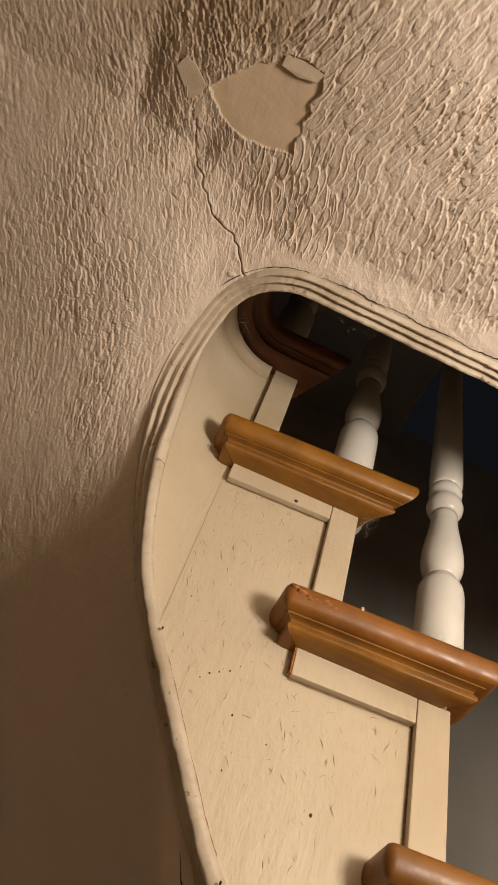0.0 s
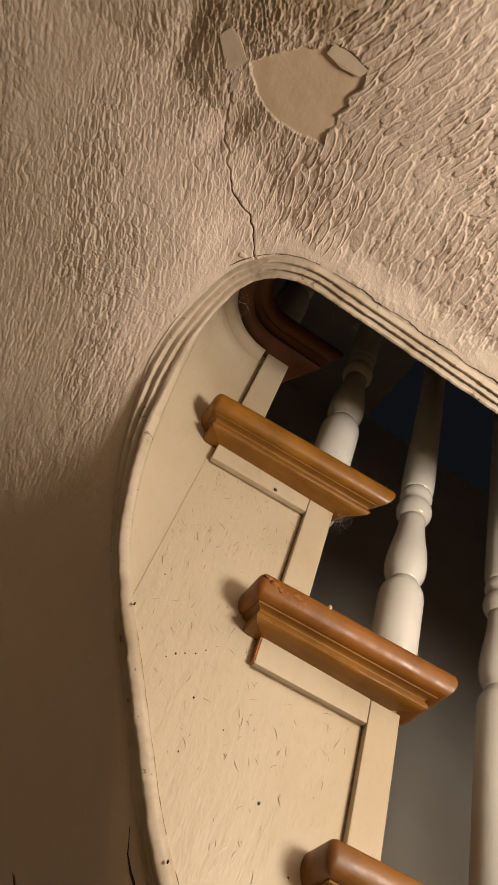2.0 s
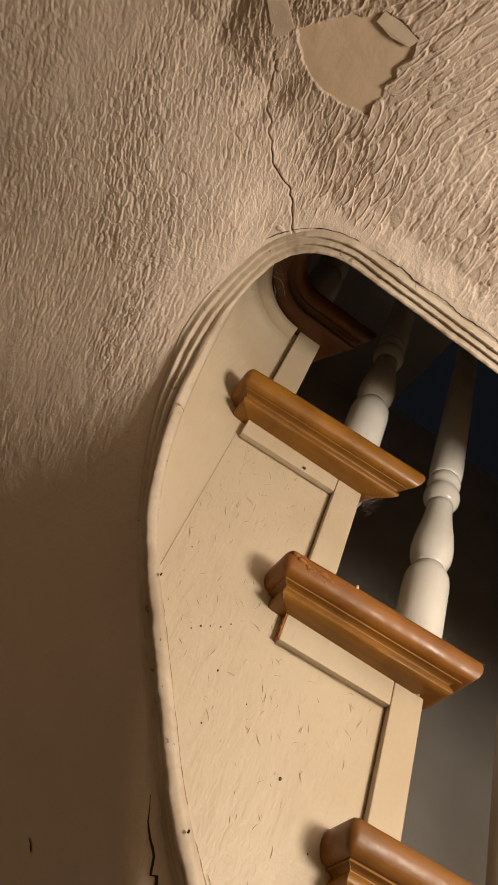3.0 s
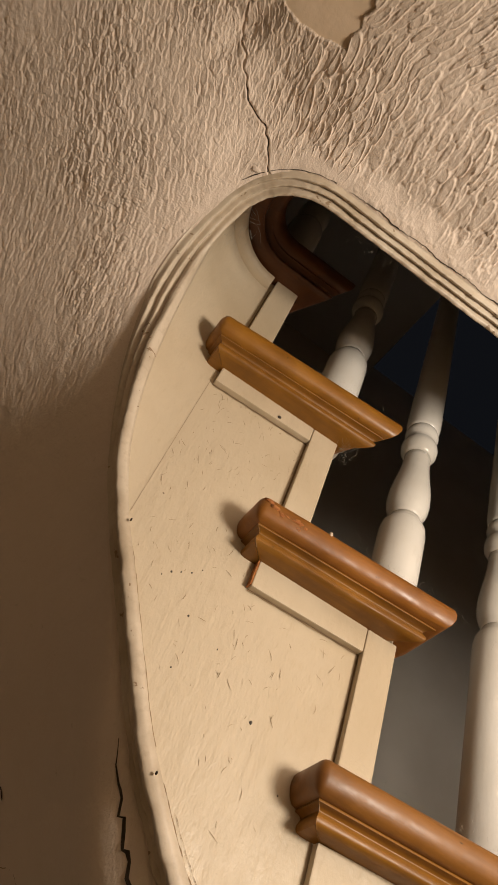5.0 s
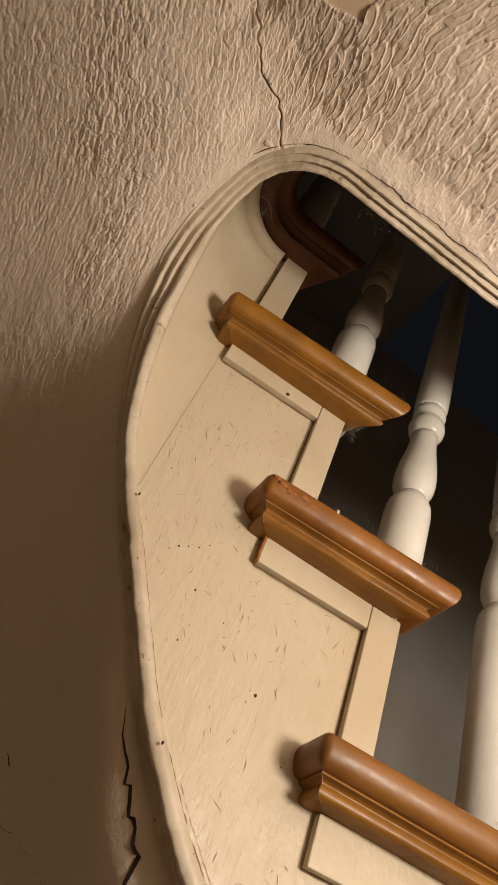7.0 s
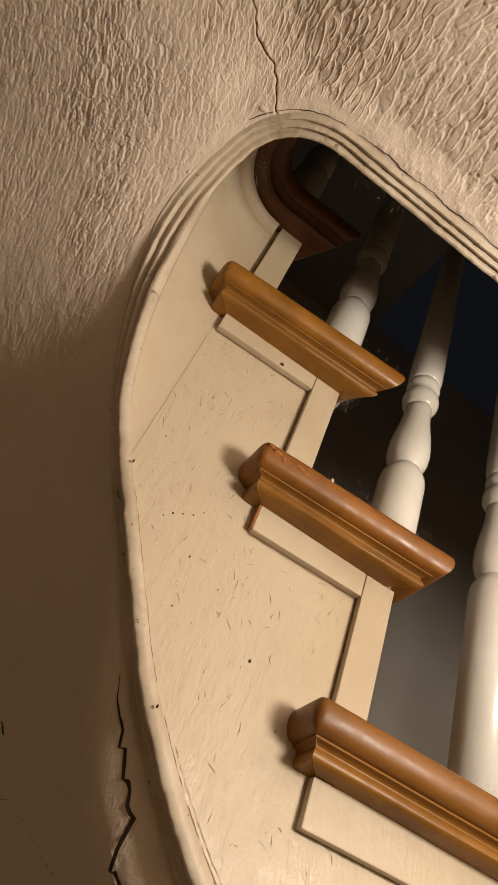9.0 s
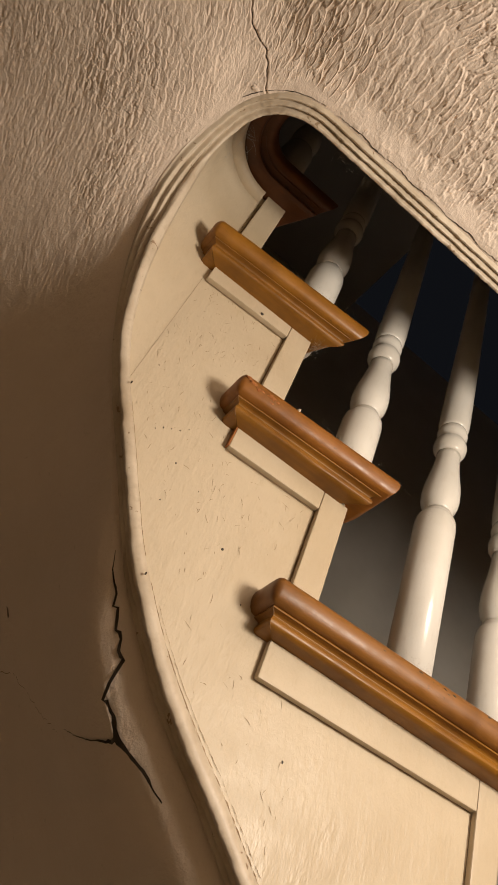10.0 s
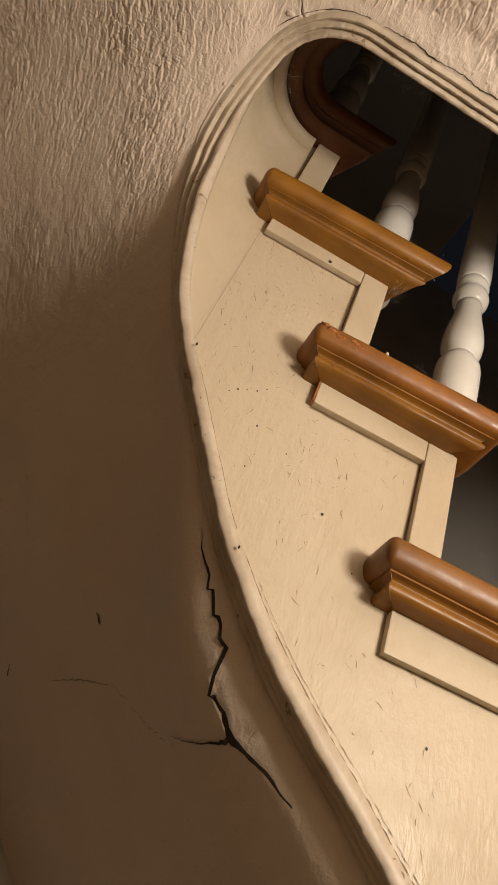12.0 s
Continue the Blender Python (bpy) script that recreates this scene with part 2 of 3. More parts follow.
def inside(poly, x, y):
    res = np.zeros(x.shape, bool)
    for (x0, y0), (x1, y1) in zip(poly, poly[1:] + poly[:1]):
        hit = ((y0 > y) != (y1 > y)) & (x < (x1 - x0) * (y - y0) / (y1 - y0 + 1e-12) + x0)
        res ^= hit
    return res


def near_line(poly, x, y):
    best = np.full(x.shape, 9.0)
    for (x0, y0), (x1, y1) in zip(poly, poly[1:]):
        t = np.clip(((x - x0) * (x1 - x0) + (y - y0) * (y1 - y0)) / ((x1 - x0) ** 2 + (y1 - y0) ** 2), 0, 1)
        best = np.minimum(best, np.hypot(x - x0 - t * (x1 - x0), y - y0 - t * (y1 - y0)))
    return best


PATCH = [(-0.149, 0.202), (-0.140, 0.214), (-0.130, 0.222), (-0.118, 0.229), (-0.101, 0.231), (-0.078, 0.230), (-0.055, 0.224), (-0.060, 0.214), (-0.056, 0.204),
         (-0.061, 0.196), (-0.056, 0.186), (-0.060, 0.178), (-0.054, 0.168), (-0.058, 0.151), (-0.076, 0.149), (-0.094, 0.150), (-0.103, 0.160), (-0.116, 0.168), (-0.131, 0.183)]
CHIP = [(-0.184, 0.199), (-0.178, 0.188), (-0.168, 0.190), (-0.152, 0.203), (-0.157, 0.214), (-0.164, 0.220)]
CRACK = [(-0.0536, 0.3484), (-0.0642, 0.3353), (-0.0871, 0.3181), (-0.103, 0.311), (-0.119, 0.295), (-0.137, 0.2736), (-0.150, 0.2454), (-0.158, 0.222)]


BIG = [(0.0925, 0.5285), (0.1018, 0.5285), (0.1147, 0.5303), (0.1291, 0.5314), (0.1430, 0.5330), (0.1436, 0.5410), (0.1475, 0.5490), (0.1600, 0.5458), (0.1705, 0.5492), (0.1864, 0.5437),
       (0.1978, 0.5403), (0.2118, 0.5395), (0.2240, 0.5370)]
FILLED = [(0.0618, 0.9311), (0.0874, 0.8368), (0.1102, 0.7707), (0.1273, 0.7455), (0.1456, 0.7172), (0.1615, 0.6725), (0.1615, 0.6725), (0.1655, 0.6023), (0.1689, 0.5748), (0.1723, 0.552), (0.148, 0.549), (0.143, 0.533), (0.10, 0.5285), (-0.05, 0.53), (-0.2, 0.6), (-0.2, 1.2), (0.0, 1.2)]


def soffit_z(kind, s, r):
    z = outer_z(kind, s)
    k = step(0.106, 0.14, r)
    if kind == "near":
        return z + (CEIL - z) * k
    if kind == "far":
        return z - (0.046 - 0.010 * step(0.15, 0.22, s)) * (1 - np.exp(-np.maximum(r - 0.106, 0) / 0.013)) * step(0.015, 0.12, s)
    rise = np.clip(0.14 * (r - 0.15), 0, 0.05) * step(140, 165, s)
    return np.minimum(z + rise + (CEIL - z) * k * step(200, 250, s), CEIL + 0 * r)


def strokes(u, v, seed, rim=0.35):
    """Overlapping leaf-shaped dabs of plaster on a jittered grid: flat tops, a raised lip on one side, gaps between."""
    out = np.zeros(u.shape)
    ui, vi = np.floor(u).astype(int), np.floor(v).astype(int)
    for a in (-1, 0, 1):
        for c in (-1, 0, 1):
            ci, cj = ui + a, vi + c

            def pick(k):
                return TABLE[(ci * 7 + cj * 3 + 53 * k + seed * 29) % 256, (cj * 11 + ci * 5 + 17 * k + seed * 71) % 256]
            turn = 0.30 * pick(3)
            du, dv = u - ci - 0.5 - 0.42 * pick(1), v - cj - 0.5 - 0.45 * pick(2)
            du = du + turn * dv
            wide, tall = 0.44 + 0.20 * pick(4), 0.64 + 0.24 * pick(5)
            q = (du / wide) ** 2 + np.abs(dv / tall) ** 2.4
            top = (0.72 + 0.28 * pick(6)) * step(1.0, 0.74, q) + rim * np.exp(-((q - 0.74) / 0.2) ** 2) * step(-0.2, 0.5, du / wide) + 0.22 * du / wide * (q < 1)
            out = np.maximum(out, top)
    return out


def relief(x, y, z, r):
    """Stippled plaster: long flat dabs beside the well, short blunt ones further round the bend, dying away to smooth plaster low down and beside the trim."""
    wx, wy = 0.002 * lattice(x / 0.022, y / 0.03, 1), 0.003 * lattice(x / 0.03, y / 0.03, 2)
    coarse = step(-0.16, -0.03, x + 0.25 * (0.25 - y) + 0.02 * lattice(x / 0.04, y / 0.04, 12))
    lean = x - 0.12 * (y - 0.3) - 0.45 * np.maximum(0.20 - y, 0) * coarse + wx
    long = np.maximum(strokes(lean / 0.0088, (y + wy) / 0.021, 3, 0.5), 0.6 * strokes(lean / 0.0056, (y + wy) / 0.0125, 9))
    turned = x - 0.40 * (y - 0.3) + 0.5 * wx
    short = np.maximum(strokes(turned / 0.0055, (y + wy) / 0.0088, 4, 0.5), 0.7 * strokes(turned / 0.0037, (y - wy) / 0.0064, 6, 0.5))
    fine = step(-0.30, -0.20, x)
    short = short * (0.5 + 0.5 * fine * (0.55 + 0.45 * lattice(x / 0.035, y / 0.045, 16)))
    h = 0.0026 * long * coarse + 0.0019 * short * (1 - coarse)
    h = h + 0.0003 * lattice(x / 0.0025, y / 0.004, 8) * (0.4 + 0.6 * coarse)
    bend = step(-0.02, -0.09, x)
    keep = step(0.113 - 0.005 * bend, 0.138 - 0.013 * bend, r + (0.014 - 0.008 * bend) * lattice(x / 0.025, y / 0.025, 11))
    keep = keep * (0.25 * step(0.36, 0.54, z) + 0.75 * step(0.545, 0.645, z + 0.03 * lattice(x / 0.05, y / 0.05, 13))) * (0.6 + 0.4 * step(-0.6, 0.0, lattice(x / 0.06, y / 0.07, 15)))
    rough = step(0.62, 0.42, z) * 0.0006 * lattice(x / 0.011, z / 0.011, 18) + 0.0005 * lattice(x / 0.03, y / 0.03, 17) + 0.0003 * lattice(x / 0.009, y / 0.009, 19) + 0.0012 * lattice(x / 0.09, y / 0.09, 20)
    return h * keep + rough


SHEET = {}


def build_ceiling():
    far = np.r_[np.linspace(3.1, 0.5, 27), np.linspace(0.49, 0.02, 130)]
    arc = np.linspace(90, 270, 1150)
    near = np.r_[np.linspace(0.0162, 0.40, 430), np.linspace(0.42, 3.1, 44)]
    way = stations(far, arc, near)
    rs = np.r_[0.104, np.linspace(0.106, 0.32, 250), np.linspace(0.3215, 0.48, 110), np.linspace(0.52, 0.93, 12)]
    rows, zs = [], []
    for kind, s in way:
        x, y = plan(kind, s, rs - (0.107 - outer_r(kind, s)) * (1 - step(0.106, 0.2, rs)))
        rows.append((x + 0 * rs, y + 0 * rs))
        zs.append(soffit_z(kind, s + 0 * rs, rs))
    x, y, z = np.array([a for a, _ in rows]), np.array([c for _, c in rows]), np.array(zs)
    rr = np.broadcast_to(rs, x.shape)
    # ease the turn from the straight flight into the winders, more so away from the well
    last = next(i for i, (kind, s) in enumerate(way) if kind == "arc" and s > 165)
    fade = np.array([1.0 if kind == "far" else 1 - float(step(115, 164, s)) for kind, s in way])
    for j in range(len(rs)):
        wide = min(0.7 * max(rs[j] - 0.122, 0.0), 0.16)
        if wide < 0.004:
            continue
        along = np.r_[0, np.cumsum(np.hypot(np.diff(x[:last, j]), np.diff(y[:last, j])))]
        even = np.arange(0, along[-1], 0.004)
        zz = np.interp(even, along, z[:last, j])
        m = int(3 * wide / 0.004)
        ker = np.exp(-0.5 * (np.arange(-m, m + 1) * 0.004 / wide) ** 2)
        ext = np.r_[2 * zz[0] - zz[m:0:-1], zz, 2 * zz[-1] - zz[-2:-m - 2:-1]]
        eased = np.interp(along, even, np.convolve(ext, ker / ker.sum(), "valid"))
        z[:last, j] += fade[:last] * (eased - z[:last, j])
    d = np.zeros(x.shape)
    px, py = x + 0.0012 * lattice(x / 0.006, y / 0.006, 21), y + 0.0012 * lattice(x / 0.006, y / 0.006, 23)
    patch, chip = inside(PATCH, px, py), inside(CHIP, px, py)
    bare = patch
    edge = near_line(PATCH + PATCH[:1], px, py)
    body = relief(x, y, z, rr)
    body *= 1 + 0.9 * np.exp(-(np.hypot(x + 0.15, y - 0.15) / 0.05) ** 2)
    # loose layer lifts a little round the broken patch, and sinks in a trough beside it
    trough = np.exp(-((x + 0.135 + 0.35 * (y - 0.25)) / 0.012) ** 2 - ((y - 0.262) / 0.03) ** 2)
    trough2 = np.exp(-((x + 0.21) / 0.013) ** 2 - ((y - 0.215) / 0.04) ** 2)
    d = body + 0.0006 * np.exp(-(edge / 0.004) ** 2) - 0.006 * trough - 0.006 * trough2 + 0.003 * np.exp(-((x + 0.165) / 0.016) ** 2 - ((y - 0.235) / 0.03) ** 2)
    d = np.where(bare, -0.0010 + 0.0002 * lattice(x / 0.01, y / 0.01, 25), d)
    cx, cy = x + 0.003 * lattice(x / 0.008, y / 0.008, 27), y + 0.003 * lattice(x / 0.008, y / 0.008, 29)
    cr = near_line(CRACK, cx, cy)
    d = d + np.where(cr < 0.012, 0.0008 * np.exp(-(cr / 0.005) ** 2), 0) - 0.003 * np.exp(-(cr / 0.0012) ** 2)
    lips = near_line(BIG, cx, cy)
    d = d + (z < 0.5) * 0.0007 * np.exp(-(lips / 0.006) ** 2)
    crumbs = step(0.30, 0.60, lattice(x / 0.0042, y / 0.0042, 41)) * step(0.1072, 0.110, rr) * step(0.128, 0.114, rr) * (0.35 + 0.65 * (x < -0.055))
    d = d + 0.0018 * crumbs * step(-0.2, 0.4, lattice(x / 0.03, y / 0.03, 43)) * (z > 0.55)
    # an old filled patch stands a little proud beside the board
    fill = inside(FILLED, px, py) * step(0.46, 0.34, z)
    d = d + 0.0014 * fill
    # push along the sheet's downward normal
    tx = [np.gradient(a, axis=0) for a in (x, y, z)]
    ty = [np.gradient(a, axis=1) for a in (x, y, z)]
    n = np.stack([tx[1] * ty[2] - tx[2] * ty[1], tx[2] * ty[0] - tx[0] * ty[2], tx[0] * ty[1] - tx[1] * ty[0]])
    n /= np.linalg.norm(n, axis=0) + 1e-12
    n *= -np.sign(n[2] + 1e-9)
    p = np.stack([x, y, z]) + n * d
    SHEET.update(x=p[0].ravel(), y=p[1].ravel(), z=p[2].ravel(), n=n.reshape(3, -1))
    ni, nj = x.shape
    idx = np.arange(ni * nj).reshape(ni, nj)
    faces = np.stack([idx[:-1, :-1], idx[:-1, 1:], idx[1:, 1:], idx[1:, :-1]], -1).reshape(-1, 4)
    mat_index = (bare[:-1, :-1] & bare[1:, 1:] & bare[:-1, 1:] & bare[1:, :-1]).reshape(-1).astype(int)
    mat_index[(cr[:-1, :-1].reshape(-1) < 0.0005) & (y[:-1, :-1].reshape(-1) > 0.30)] = 2
    ob = mesh_part("ceiling", p.reshape(3, -1).T.tolist(), faces.tolist(), PLASTER, smooth=True, mats=[PLASTER, SKIM, GAP], index=mat_index.tolist())
    tagged(ob, "stained textured plaster ceiling and stair soffit, cracked and peeling", "ceiling", kind="structure")
    # the plain ceiling further off
    v, f = box_data(WEST, 3.2, SOUTH, CY - 0.925, CEIL, CEIL + 0.05)
    tagged(mesh_part("ceiling", v, f, PLASTER), "plain plaster ceiling of the room", "ceiling", kind="structure")
    v, f = box_data(WEST, CX - 0.60, CY - 0.93, 1.36, CEIL + 0.002, CEIL + 0.05)
    tagged(mesh_part("ceiling", v, f, PLASTER), "plain plaster ceiling beside the stair", "ceiling", kind="structure")


build_ceiling()

# ---- staircase ----
stair = thing("staircase", "cream painted cut-string staircase with orange varnished wooden treads", "staircase")
SAG = 0.066
# edges of the upright strips: riser of each step, from the landing downwards
UPRIGHT = [(0.0205, 0.0505), (0.131, 0.160), (0.2415, 0.272), (0.4875, 0.518)] + [(0.735 + 0.25 * i, 0.767 + 0.25 * i) for i in range(7)]
TOP = [0.857, 0.661, 0.474, 0.299] + [0.112 - 0.184 * i for i in range(7)]
STRIP = [0, 0.5985, 0.4075, 0.2255] + [0.040 - 0.184 * i for i in range(7)]
FAN = [0.50, 0.36, 0.16] + [0.0] * 8
FACE = CY + RAD
BACK = 1.352


def string_boards():
    # straight board, notched under the treads
    cols = []
    for k in range(len(UPRIGHT)):
        a = CX if k == 0 else UPRIGHT[k - 1][1]
        e = UPRIGHT[k][1]
        for x in np.linspace(a, e, 10 if k < 5 else 4):
            cols.append((x, float(low_x(x)), TOP[k] - 0.030 + SAG * (x - e)))
    loops = [[(x, FACE, zl + 0.004), (x, FACE, zt), (x, FACE + 0.03, zt), (x, FACE + 0.03, zl + 0.004)] for x, zl, zt in cols]
    v, f = sweep(loops)
    recalc(mesh_part("straight_string", v, f, CREAM, stair, "cream gloss painted string board with scratches and specks"))
    # bent board of the round end
    loops = []
    for a in np.linspace(90.02, 270, 181):
        c, s = math.cos(math.radians(a)), math.sin(math.radians(a))
        zl = float(low_a(a)) + 0.004
        loops.append([(CX + q * c, CY + q * s, z) for q, z in ((RAD, zl), (RAD, 0.812), (RAD + 0.022, 0.812), (RAD + 0.022, zl))])
    v, f = sweep(loops)
    recalc(mesh_part("curved_string", v, f, CREAM, stair, "curved cream painted string of the stairwell end"))
    # near side board
    box("apron_board", CX, 3.1, CY - RAD - 0.022, CY - RAD, 0.726, 0.812, CREAM, stair)


string_boards()


def edge_moulding():
    """Reeded trim round the lower edge of the well."""
    way = stations(np.r_[np.linspace(3.1, 0.5, 20), np.linspace(0.48, 0.018, 180)], np.linspace(90, 270, 160), np.r_[np.linspace(0.018, 0.5, 200), np.linspace(0.6, 3.1, 12)])
    us = np.linspace(0, 1, 28)
    rim = []
    for kind, s in way:
        inset = 0.006 if kind == "far" else (0.006 * (1 - float(step(95, 150, s))) if kind == "arc" else 0.0)
        rr = 0.0755 + inset + (outer_r(kind, s) - 0.0755 - inset) * us
        x, y = plan(kind, s, rr)
        z = float(inner_z(kind, s)) * (1 - us) + float(outer_z(kind, s)) * us
        rim.append(np.stack([x + 0 * us, y + 0 * us, z], -1))
    rim = np.array(rim)
    t = np.gradient(rim, axis=0)
    w = np.gradient(rim, axis=1)
    n = np.cross(t, w)
    n /= np.linalg.norm(n, axis=2, keepdims=True)
    n *= -np.sign(n[..., 2:3])
    # three reeds with quirks between them, and a flat outer lip
    reed = np.interp(us, [0, 0.02, 0.10, 0.22, 0.30, 0.33, 0.37, 0.48, 0.59, 0.63, 0.67, 0.78, 0.88, 0.92, 1],
                     [0.0, 0.004, 0.0085, 0.0085, 0.005, 0.0015, 0.0035, 0.0075, 0.004, 0.001, 0.003, 0.006, 0.003, 0.0005, 0.0])
    wear = 0.0007 * lattice(rim[..., 0] / 0.012, rim[..., 2] / 0.012 + rim[..., 1] / 0.012, 31) + 0.0007 * lattice(rim[..., 0] / 0.0035 + 3, rim[..., 2] / 0.004 + rim[..., 1] / 0.004, 33)
    joint = np.exp(-((rim[..., 0] - 0.045) / 0.0016) ** 2) * (rim[..., 1] < CY)
    wear = wear + 0.0012 * joint
    low_side = np.array([0.6 if kind == "far" else (0.6 + 0.4 * float(step(95, 150, s)) if kind == "arc" else 1.0) for kind, s in way])
    p = rim + n * (low_side[:, None, None] * reed[None, :, None] + (wear * (reed > 0.002))[..., None])
    top_in = rim[:, :1] + np.array([0, 0, 0.009])
    # the inner lip turns back to the board
    back = rim[:, 3:4] * 0
    for i, (kind, s) in enumerate(way):
        x, y = plan(kind, s, RAD + 0.002)
        back[i, 0] = (x, y, float(inner_z(kind, s)) + 0.009)
    loops = np.concatenate([back, top_in, p], 1)
    loops = [[tuple(q) for q in lp] for lp in loops.tolist()]
    v, f = sweep(loops, closed=False, caps=False)
    recalc(mesh_part("edge_moulding", v, f, TRIM, stair, "reeded off-white edge moulding with chipped thick paint", smooth=True))


edge_moulding()

NOSE = [(0.0, 0.0), (0.038, 0.0), (0.0420, -0.0016), (0.0448, -0.0048), (0.0463, -0.0098), (0.0460, -0.0153), (0.0440, -0.0207), (0.0405, -0.0247), (0.036, -0.0260), (0.0, -0.0260)]
COVE = [(0.0, -0.0260), (0.0345, -0.0261), (0.0350, -0.0282), (0.0305, -0.0288), (0.0283, -0.0298), (0.0274, -0.0312), (0.0286, -0.0335), (0.0300, -0.0362), (0.0298, -0.0390), (0.0280, -0.0408), (0.023, -0.0418), (0.0, -0.0418)]
BEAD = [(0.0, -0.0475), (0.012, -0.0476), (0.0135, -0.050), (0.0125, -0.054), (0.009, -0.057), (0.004, -0.060), (0.0, -0.060)]


def overhang(q):
    """Share of the full overhang along a tread: the nosing runs slightly askew to the string."""
    return 0.84 + 0.20 * q


def return_loops(profile, xl, xr, top, fan, left, whole=True):
    """The nosing runs back to the string, along it and round the corner; where whole, along the riser too."""
    o, ends = 0.046, 0.74
    a, e = xl + o * ends, xr - o
    zt = lambda x: top + 0.6 * SAG * (x - xr + o)
    rows = []
    if left:
        rows.append([(a - d * ends, FACE + 0.001, zt(a - d * ends) + z) for d, z in profile])
    soft = 0.010
    for turn in range(0, 91, 15):
        ring = []
        for d, z in profile:
            k = max(0.0, d - (o - soft))
            q = d - k
            px, py = a - ends * (q + k * math.cos(radians(turn))), FACE - overhang(0) * (q + k * math.sin(radians(turn)))
            ring.append((px, py, zt(px) + z))
        rows.append(ring)
    for q in (0.25, 0.5, 0.75):
        rows.append([(a - d + (e - a + 2 * d) * q, FACE - overhang(q) * d, zt(a - d + (e - a + 2 * d) * q) + z) for d, z in profile])
    rows.append([(e + d, FACE - overhang(1) * d, zt(e + d) + z) for d, z in profile])
    if whole:
        rows.append([(e + d - (0.03 * fan / 0.36 if fan > 0.3 else 0), 0.520, zt(e + d) + z) for d, z in profile])
        rows.append([(e + d - fan, BACK, zt(e + d) + z) for d, z in profile])
    return rows


def tread(k, xl, xr):
    wood = {1: WOOD, 2: REDWOOD}.get(k, DARKWOOD)
    loops = return_loops(NOSE, xl, xr, TOP[k], FAN[k], True)
    v, f = sweep(loops)
    t = recalc(mesh_part("tread", v, f, wood, stair, "orange varnished wooden tread with rounded nosing" if k < 3 else "brown varnished wooden tread with rounded nosing"))
    mod = t.modifiers.new("round", "BEVEL")
    mod.width, mod.segments, mod.limit_method, mod.angle_limit = 0.0022, 2, "ANGLE", radians(40)
    creased(t)
    v, f = sweep(return_loops(COVE, xl, xr, TOP[k], FAN[k], True, False))
    c = recalc(mesh_part("cove_moulding", v, f, COVESHADE, t))
    creased(c)
    mod = c.modifiers.new("round", "BEVEL")
    mod.width, mod.segments, mod.limit_method, mod.angle_limit = 0.0015, 2, "ANGLE", radians(40)
    # the walking board behind the nosing
    a, e = xl + 0.046, xr - 0.046
    zt = TOP[k]
    fl = FAN[k - 1]
    quad = [(a - 0.02, FACE + 0.002), (e + 0.002, FACE + 0.002), (e + 0.002 - FAN[k], BACK), (a - 0.02 - fl, BACK)]
    v = [(x, y, zt - 0.001 + 0.6 * SAG * (x - e) * (y < 0.6)) for x, y in quad] + [(x, y, zt - 0.026 + 0.6 * SAG * (x - e) * (y < 0.6)) for x, y in quad]
    mesh_part("board", v, [(0, 1, 2, 3), (7, 6, 5, 4), (0, 4, 5, 1), (1, 5, 6, 2), (2, 6, 7, 3), (3, 7, 4, 0)], wood, t)
    return t


treads = {}
for k in range(1, len(UPRIGHT)):
    treads[k] = tread(k, UPRIGHT[k - 1][0] - (0.031 if k < 3 else 0.029), UPRIGHT[k][1] + (0.046 if k != 2 else 0.028))

# risers and the flat strips planted on the string
for k in range(len(UPRIGHT)):
    x0, x1 = UPRIGHT[k]
    zt, zb = TOP[k] - 0.040, (TOP[k + 1] if k + 1 < len(TOP) else -EYE) - 0.016
    v, f = box_data(x0, x1, FACE - 0.0075, FACE - 0.0005, zb, zt, 0.0012)
    mesh_part("upright_strip", v, f, CREAM, stair)
    fan = FAN[k]
    quad = [(x1 - 0.02, FACE + 0.001), (x1 - 0.001, FACE + 0.001), (x1 - 0.001 - fan, BACK), (x1 - 0.02 - fan, BACK)]
    v = [(x, y, zb) for x, y in quad] + [(x, y, TOP[k] - 0.029) for x, y in quad]
    recalc(mesh_part("riser", v, [(0, 1, 2, 3), (7, 6, 5, 4), (0, 4, 5, 1), (1, 5, 6, 2), (2, 6, 7, 3), (3, 7, 4, 0)], CREAM, stair))
    if k:
        xa = UPRIGHT[k - 1][0] - 0.002
        zc = STRIP[k]
        box("bracket_strip", xa, x0 - 0.0006, FACE - 0.0075, FACE - 0.0005, zc, TOP[k] - 0.037, CREAM, stair, bevel=0.0012, shear=SAG, ref=x0)


def landing_nosing():
    z0 = TOP[0]
    for name, profile, mat in (("landing_nosing", NOSE, SHADEDWOOD), ("landing_cove", [(d, z * 1.12 + 0.0035) for d, z in COVE], SHADEDWOOD), ("landing_bead", BEAD, CREAM)):
        e = 0.054
        rows = [[(e + d - FAN[0], BACK, z0 + z) for d, z in profile], [(e + d, FACE - d, z0 + z) for d, z in profile]]
        rows += [[(CX + (RAD - d) * math.cos(radians(a)), CY + (RAD - d) * math.sin(radians(a)), z0 + z) for d, z in profile] for a in np.linspace(90, 270, 40)]
        rows.append([(3.1, CY - RAD + d, z0 + z) for d, z in profile])
        v, f = sweep(rows[2:] if profile is BEAD else rows)
        recalc(mesh_part(name, v, f, mat, stair, "curved landing nosing, dark varnish deepened for shade" if name == "landing_nosing" else ""))
        creased(bpy.data.objects[name])


landing_nosing()


